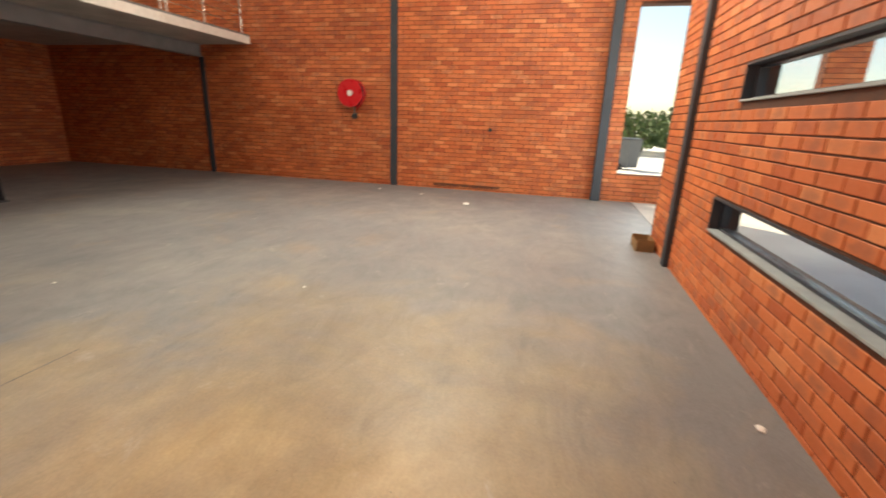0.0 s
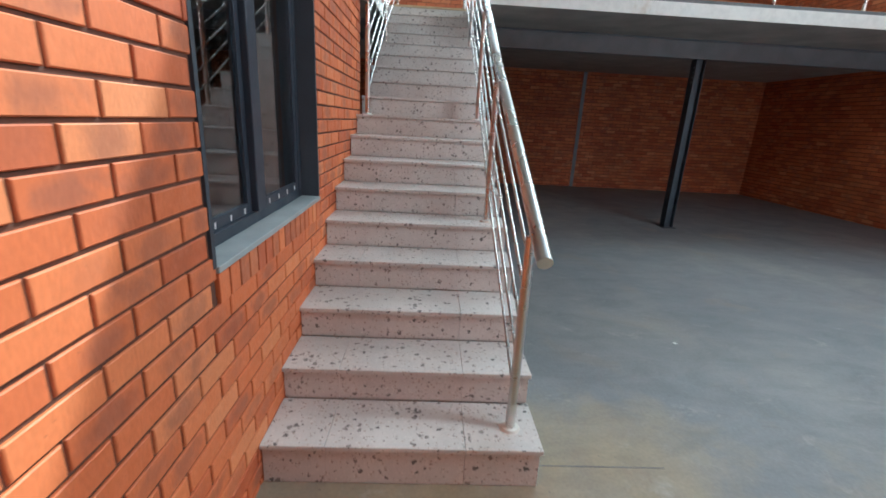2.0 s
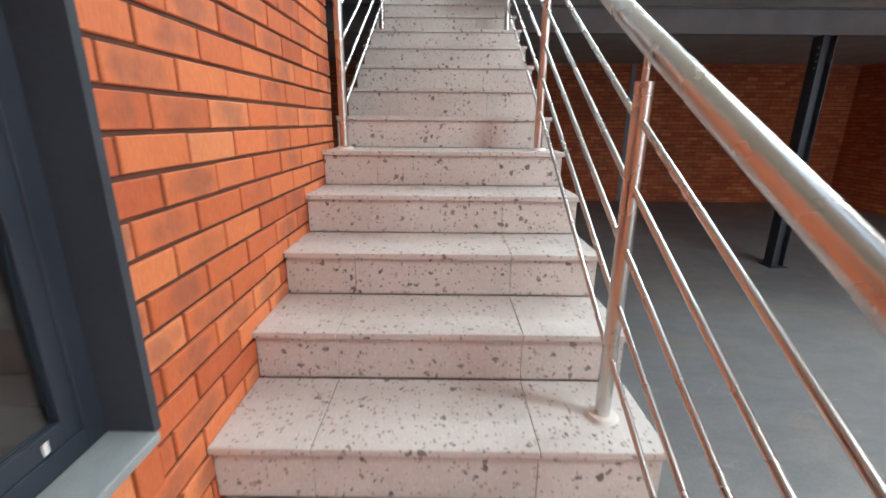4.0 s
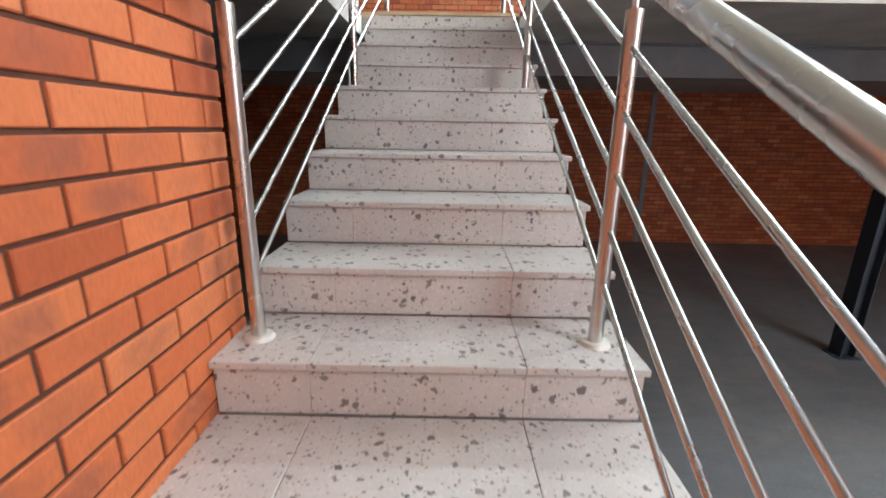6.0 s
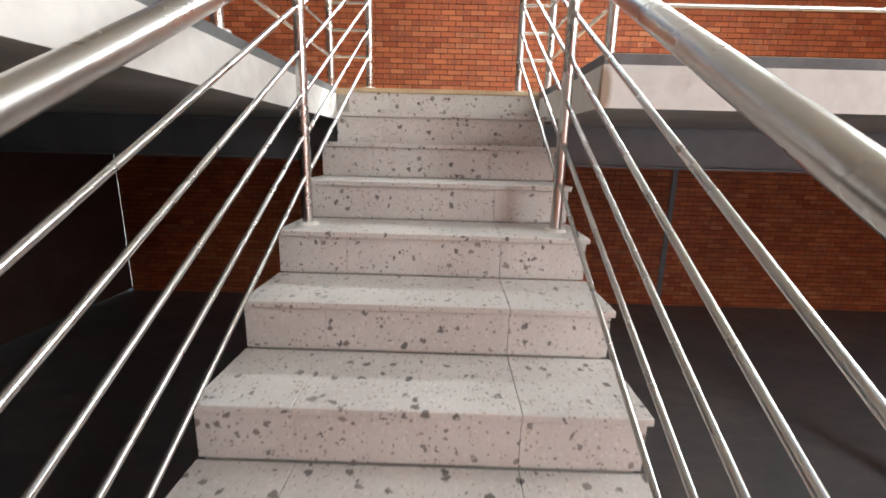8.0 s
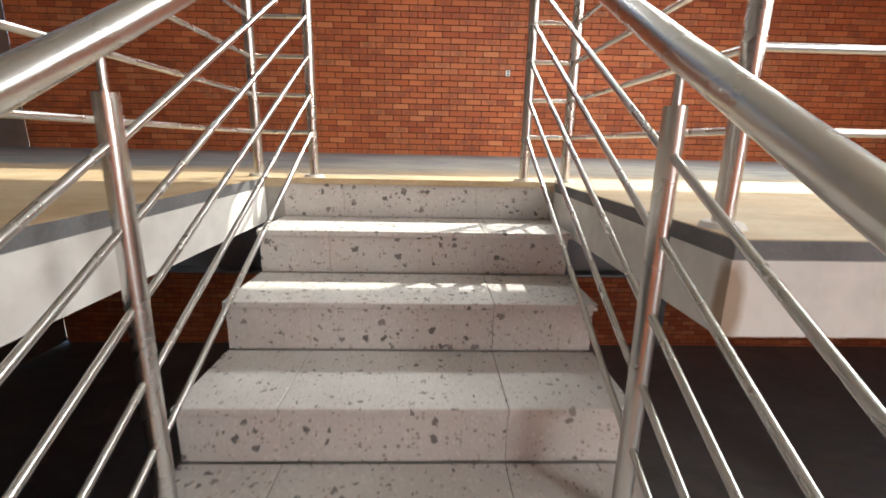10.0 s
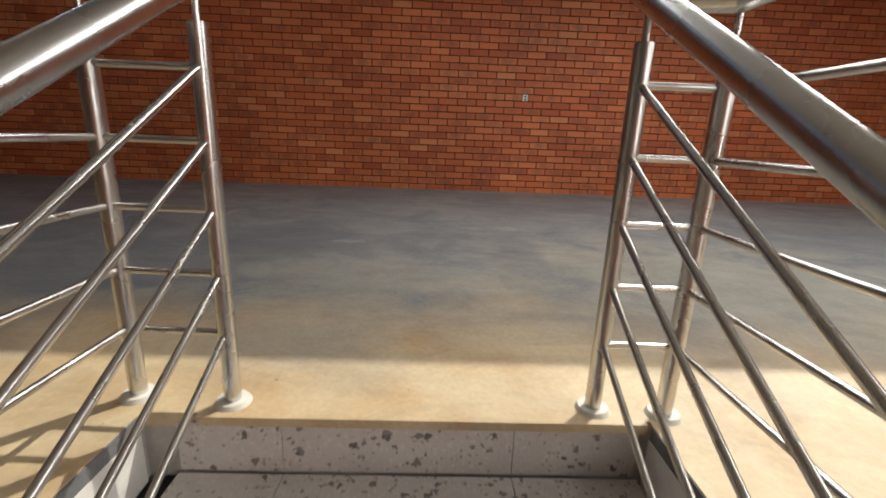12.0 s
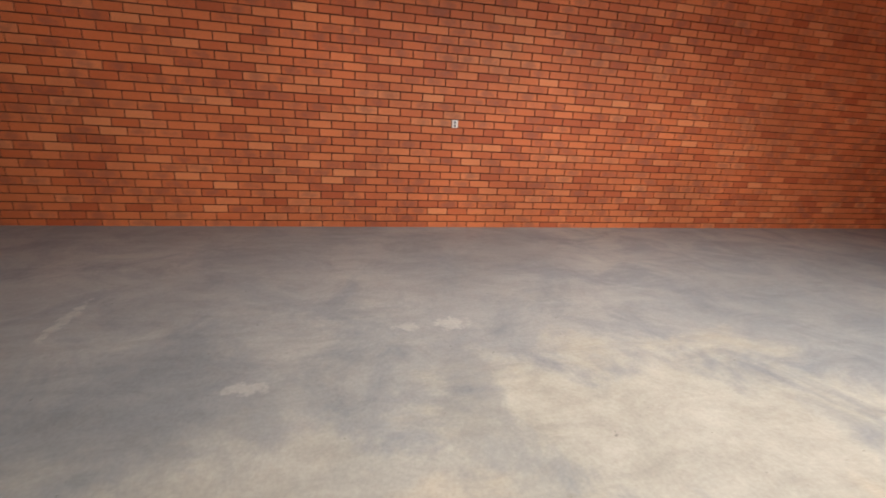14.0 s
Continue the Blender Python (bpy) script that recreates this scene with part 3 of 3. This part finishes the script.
# ---- windows ----
def side_window():
    y0, y1, z0, z1 = WIN
    w = structure(new("window_1"), "charcoal aluminium sliding window in the brick wall", "window")
    x0, x1 = -0.17, -0.10
    f = 0.05
    boxes("window_frame", [((x0, y0, z0), (x1, y0 + f, z1)), ((x0, y1 - f, z0), (x1, y1, z1)), ((x0, y0 + f, z0), (x1, y1 - f, z0 + f)),
                           ((x0, y0 + f, z1 - f), (x1, y1 - f, z1))], FRAME, w, "", 0.003)
    mid = (y0 + y1) / 2
    boxes("mullion", [((x0 + 0.01, mid - 0.05, z0 + f), (x1 + 0.012, mid + 0.05, z1 - f))], FRAME, w, "", 0.004)
    for a, b, x in ((y0 + f, mid - 0.05, -0.13), (mid + 0.05, y1 - f, -0.115)):
        s = boxes("sash", [((x - 0.012, a, z0 + f), (x + 0.012, a + 0.04, z1 - f)), ((x - 0.012, b - 0.04, z0 + f), (x + 0.012, b, z1 - f)),
                           ((x - 0.012, a + 0.04, z0 + f), (x + 0.012, b - 0.04, z0 + f + 0.045)), ((x - 0.012, a + 0.04, z1 - f - 0.045), (x + 0.012, b - 0.04, z1 - f))], FRAME, w, "", 0.002)
        g = boxes("pane", [((x - 0.003, a + 0.04, z0 + f + 0.045), (x + 0.003, b - 0.04, z1 - f - 0.045))], GLASS, s)
        g.visible_shadow = False
        for j in range(4):
            yy = a + 0.08 + j * (b - a - 0.16) / 3
            boxes("tape_mark", [((x + 0.0125, yy - 0.006, z0 + f + 0.006), (x + 0.0135, yy + 0.006, z0 + f + 0.03))], WHITEPLASTIC, s, "white scrap of protective tape")
    boxes("reveal", [((-0.2, y1 - 0.004, z0), (0.003, y1 + 0.018, z1)), ((-0.2, y0 - 0.018, z0), (0.003, y0 + 0.004, z1))], DARKSTEEL, w, "dark painted reveal lining")
    boxes("window_sill", [((-0.10, y0, z0 - 0.02), (0.012, y1, z0 + 0.004))], SILL, w, "grey painted sill", 0.004)


side_window()
soldiers = thing("sill_bricks", "row of upright bricks under the window sill", "bricks", (0, WIN[0], 0.93))
bm = bmesh.new()
box(bm, (-0.05, -0.036, -0.052), (0.006, 0.036, 0.05), 0.003)
me = bpy.data.meshes.new("brick")
bm.to_mesh(me), bm.free()
me.materials.append(BRICK)
n = 16
for i in range(n):
    b = new("brick", me)
    b.parent, b.location = soldiers, (0, (i + 0.5) * (WIN[1] - WIN[0]) / n, 0.026)

for i, (a, b, c, d) in enumerate(SLITS):
    w = structure(new("window_%d" % (i + 2)), "narrow slit window with charcoal frame in the front wall", "window")
    y = YF - 0.11
    f = 0.024
    boxes("window_frame", [((a, y - 0.03, c), (a + f, y + 0.04, d)), ((b - f, y - 0.03, c), (b, y + 0.04, d)), ((a + f, y - 0.03, c), (b - f, y + 0.04, c + f)),
                           ((a + f, y - 0.03, d - f), (b - f, y + 0.04, d))], FRAME, w, "", 0.003)
    g = boxes("pane", [((a + f, y - 0.003, c + f), (b - f, y + 0.003, d - f))], GLASS, w)
    g.visible_shadow = False
    boxes("reveal", [((b - 0.006, y + 0.04, c), (b + 0.012, YF + 0.006, d)), ((a, y + 0.04, d - 0.006), (b, YF + 0.006, d + 0.012))], DARKSTEEL, w, "dark reveal lining")
    boxes("window_sill", [((a, y + 0.04, c - 0.012), (b, YF + 0.012, c + 0.006))], SILL, w, "grey sill", 0.003)


# ---- hose reel ----
def hose_reel():
    r = thing("hose_reel", "red fire hose reel with white hub mounted on the brick wall", "hose reel", (XR, 1.74, 1.88))
    ax = lambda d, y=0.0, z=0.0: Vector((-d, y, z))
    bm = bmesh.new()
    tube(bm, ax(0.0), ax(0.06), 0.05, 16)
    box(bm, (-0.02, -0.09, -0.12), (0, 0.09, 0.12), 0.004)
    part("wall_bracket", bm, RED, r)
    for d0 in (0.06, 0.24):
        bm = bmesh.new()
        tube(bm, ax(d0), ax(d0 + 0.012), 0.275, 40)
        part("disc", bm, RED, r, "red enamelled disc", True)
        bm = bmesh.new()
        for i in range(40):
            a, b = 2 * math.pi * i / 40, 2 * math.pi * (i + 1) / 40
            tube(bm, ax(d0 + 0.006, 0.275 * math.cos(a), 0.275 * math.sin(a)), ax(d0 + 0.006, 0.275 * math.cos(b), 0.275 * math.sin(b)), 0.011, 8)
        part("rolled_rim", bm, RED, r, smooth=True)
    bm = bmesh.new()
    for j in range(4):
        for i in range(32):
            a, b = 2 * math.pi * i / 32, 2 * math.pi * (i + 1) / 32
            q = 0.235
            tube(bm, ax(0.09 + j * 0.038, q * math.cos(a), q * math.sin(a)), ax(0.09 + j * 0.038, q * math.cos(b), q * math.sin(b)), 0.019, 8)
    part("hose", bm, BLACK, r, "black coiled rubber hose", True)
    bm = bmesh.new()
    tube(bm, ax(0.25), ax(0.275), 0.065, 24, 0.055)
    part("hub", bm, WHITEPLASTIC, r, "white round hub label", True)
    bm = bmesh.new()
    tube(bm, ax(0.1, -0.03, -0.27), ax(0.1, -0.03, -0.44), 0.016, 12)
    tube(bm, ax(0.0, -0.03, -0.42), ax(0.14, -0.03, -0.42), 0.02, 12)
    part("supply_pipe", bm, BRASS, r, "dull metal supply pipe", True)
    bm = bmesh.new()
    box(bm, (-0.15, -0.08, -0.52), (-0.05, 0.02, -0.42), 0.012)
    part("valve", bm, BLACK, r, "black stop valve")
    bm = bmesh.new()
    pts = [(0.2, -0.27, 0.02), (0.24, -0.285, -0.1), (0.22, -0.25, -0.2), (0.16, -0.16, -0.28), (0.12, -0.08, -0.32)]
    for a, b in zip(pts, pts[1:]):
        tube(bm, ax(*a), ax(*b), 0.014, 10)
    part("hose_end", bm, RED, r, "red hose tail hanging beside the disc", True)


hose_reel()

# ---- weep slots low in the side wall, pipe hole, socket ----
vent = thing("weep_vents", "row of dark weep slots at the foot of the brick wall", "vent", (XR - 0.004, -0.1, 0.03))
for i in range(36):
    boxes("slot", [((-0.006, -i * 0.04 - 0.012, 0.0), (0.0, -i * 0.04 + 0.012, 0.05))], BLACK, vent)
bm = bmesh.new()
tube(bm, (XR + 0.01, -1.25, 1.24), (XR - 0.03, -1.25, 1.24), 0.04, 16)
tagged(part("pipe_stub", bm, BLACK, None, "", True), "short dark pipe stub in the brick wall", "pipe")
sock = thing("wall_socket", "small white socket box with dark holes on the brick wall", "socket", (1.765, YB, 4.235))
boxes("box", [((-0.033, -0.035, -0.04), (0.033, 0.0, 0.04))], WHITEPLASTIC, sock, "", 0.006)
for z in (-0.018, 0.018):
    bm = bmesh.new()
    tube(bm, (0, -0.0365, z), (0, -0.03, z), 0.012, 16)
    part("hole", bm, BLACK, sock, "dark socket hole")

# ---- sawn joint in the hall floor ----
joint = boxes("floor_joint", [((1.24, 0.135, FL - 0.01), (1.85, 0.140, FL + 0.0015))], SCREED)
structure(joint, "thin dark sawn joint in the concrete floor", "trim")

# ---- loose things on the floor ----
crd = thing("cardboard_box", "torn low brown cardboard box beside the doorway pier", "box", (5.72, YF + 0.14, FL))
boxes("side", [((-0.2, -0.1, 0.005), (0.2, -0.094, 0.14)), ((-0.2, 0.094, 0.005), (0.2, 0.1, 0.12)), ((-0.2, -0.094, 0.005), (-0.194, 0.094, 0.15)), ((0.194, -0.094, 0.005), (0.2, 0.094, 0.13))], CARD, crd)
boxes("bottom", [((-0.2, -0.1, 0.0), (0.2, 0.1, 0.005))], CARD, crd)
rng = random.Random(3)
for x, y, s in ((7.6, -1.15, 0.09), (8.3, -0.1, 0.05), (8.6, 0.9, 0.04), (3.2, -0.6, 0.02), (2.6, 1.4, 0.018), (2.25, -3.75, 0.03)):
    bm = bmesh.new()
    bmesh.ops.create_icosphere(bm, subdivisions=2, radius=s, matrix=Matrix.LocRotScale((0, 0, s * 0.2), None, (1.0, 0.7, 0.22)))
    for v in bm.verts:
        v.co += Vector((rng.uniform(-1, 1), rng.uniform(-1, 1), rng.uniform(-0.1, 0.3))) * s * 0.15
        v.co.z = max(v.co.z, 0)
    ob = part("mortar_crumb", bm, WHITE)
    ob.location = (x, y, FL)
    tagged(ob, "pale lump of dried mortar on the floor", "debris", "mortar crumbs")

# ---- outside ----
ground = boxes("ground", [((-250, -400, -0.5), (400, 400, -0.21)), ((-250, -400, -0.21), (400, YF - 0.26, -0.03)), ((XR + 0.24, YF - 0.26, -0.21), (400, 400, -0.03))], GROUND)
structure(ground, "pale paved yard outside", "ground")


def bush(at, size, seed):
    r = random.Random(seed)
    b = thing("bush", "sunlit green bush beyond the yard", "bush", at, "bushes")
    bm = bmesh.new()
    for i in range(7):
        a = r.uniform(0, 6.28)
        tube(bm, (0, 0, 0), (math.cos(a) * size * 0.5, math.sin(a) * size * 0.5, size * r.uniform(0.5, 0.9)), 0.05, 6, 0.015)
    part("stems", bm, BARK, b)
    bm = bmesh.new()
    for i in range(900):
        d = Vector((r.gauss(0, 1), r.gauss(0, 1), r.gauss(0, 1))).normalized() * size * r.uniform(0.35, 0.75)
        c = Vector((d.x, d.y, abs(d.z) * 0.9 + size * 0.15))
        q = Matrix.LocRotScale(c, Euler((r.uniform(0, 6), r.uniform(0, 6), r.uniform(0, 6))), None)
        s = size * 0.06
        bm.faces.new([bm.verts.new(q @ Vector(p)) for p in ((-s, 0, 0), (0, -s * 0.5, 0), (s, 0, 0), (0, s * 0.5, 0))])
    part("leaves", bm, LEAF, b)


for i, (x, y, s) in enumerate(((26, -6.9, 2.8), (28.5, -9.0, 3.0), (30, -5.4, 3.3), (27, -11.8, 2.6), (24, -15, 2.0))):
    bush((x, y, -0.03), s, i)
wb = thing("wheelie_bin", "dark grey bin standing in the yard", "bin", (16.5, -5.0, -0.03))
bm = bmesh.new()
tube(bm, (0, 0, 0.08), (0, 0, 1.0), 0.36, 4, 0.44)
part("body", bm, BIN, wb)
boxes("lid", [((-0.36, -0.36, 1.0), (0.36, 0.36, 1.06))], BIN, wb, "", 0.02)
for s in (-1, 1):
    bm = bmesh.new()
    tube(bm, (s * 0.26, 0.25, 0.1), (s * 0.33, 0.25, 0.1), 0.1, 16)
    part("wheel", bm, BLACK, wb)


def house(at, w, d, h, mat, label):
    hs = thing("house", label, "house", at, "houses")
    boxes("wall", [((-w / 2, -d / 2, 0), (w / 2, d / 2, h))], mat, hs)
    bm = bmesh.new()
    o = 0.4
    p = [(-w / 2 - o, -d / 2 - o, h), (w / 2 + o, -d / 2 - o, h), (w / 2 + o, d / 2 + o, h), (-w / 2 - o, d / 2 + o, h), (-w / 2 + d / 2, 0, h + d * 0.28), (w / 2 - d / 2, 0, h + d * 0.28)]
    v = [bm.verts.new(q) for q in p]
    for f in ((0, 1, 5, 4), (2, 3, 4, 5), (1, 2, 5), (3, 0, 4), (3, 2, 1, 0)):
        bm.faces.new([v[i] for i in f])
    part("roof", bm, TILEROOF, hs)
    for x in (-w * 0.25, w * 0.2):
        wd = boxes("window", [((x - 0.8, d / 2, 1.0), (x + 0.8, d / 2 + 0.05, 2.1))], FRAME, hs)
        boxes("sill", [((x - 0.9, d / 2, 0.93), (x + 0.9, d / 2 + 0.12, 1.0))], SILL, wd)


house((15, -34, -0.03), 12, 8, 3.0, PLASTER, "pale plastered house with grey tiled roof across the yard")
house((32, -38, -0.03), 14, 8, 2.8, BRICK, "brick house with grey tiled roof across the yard")

lay_bricks()
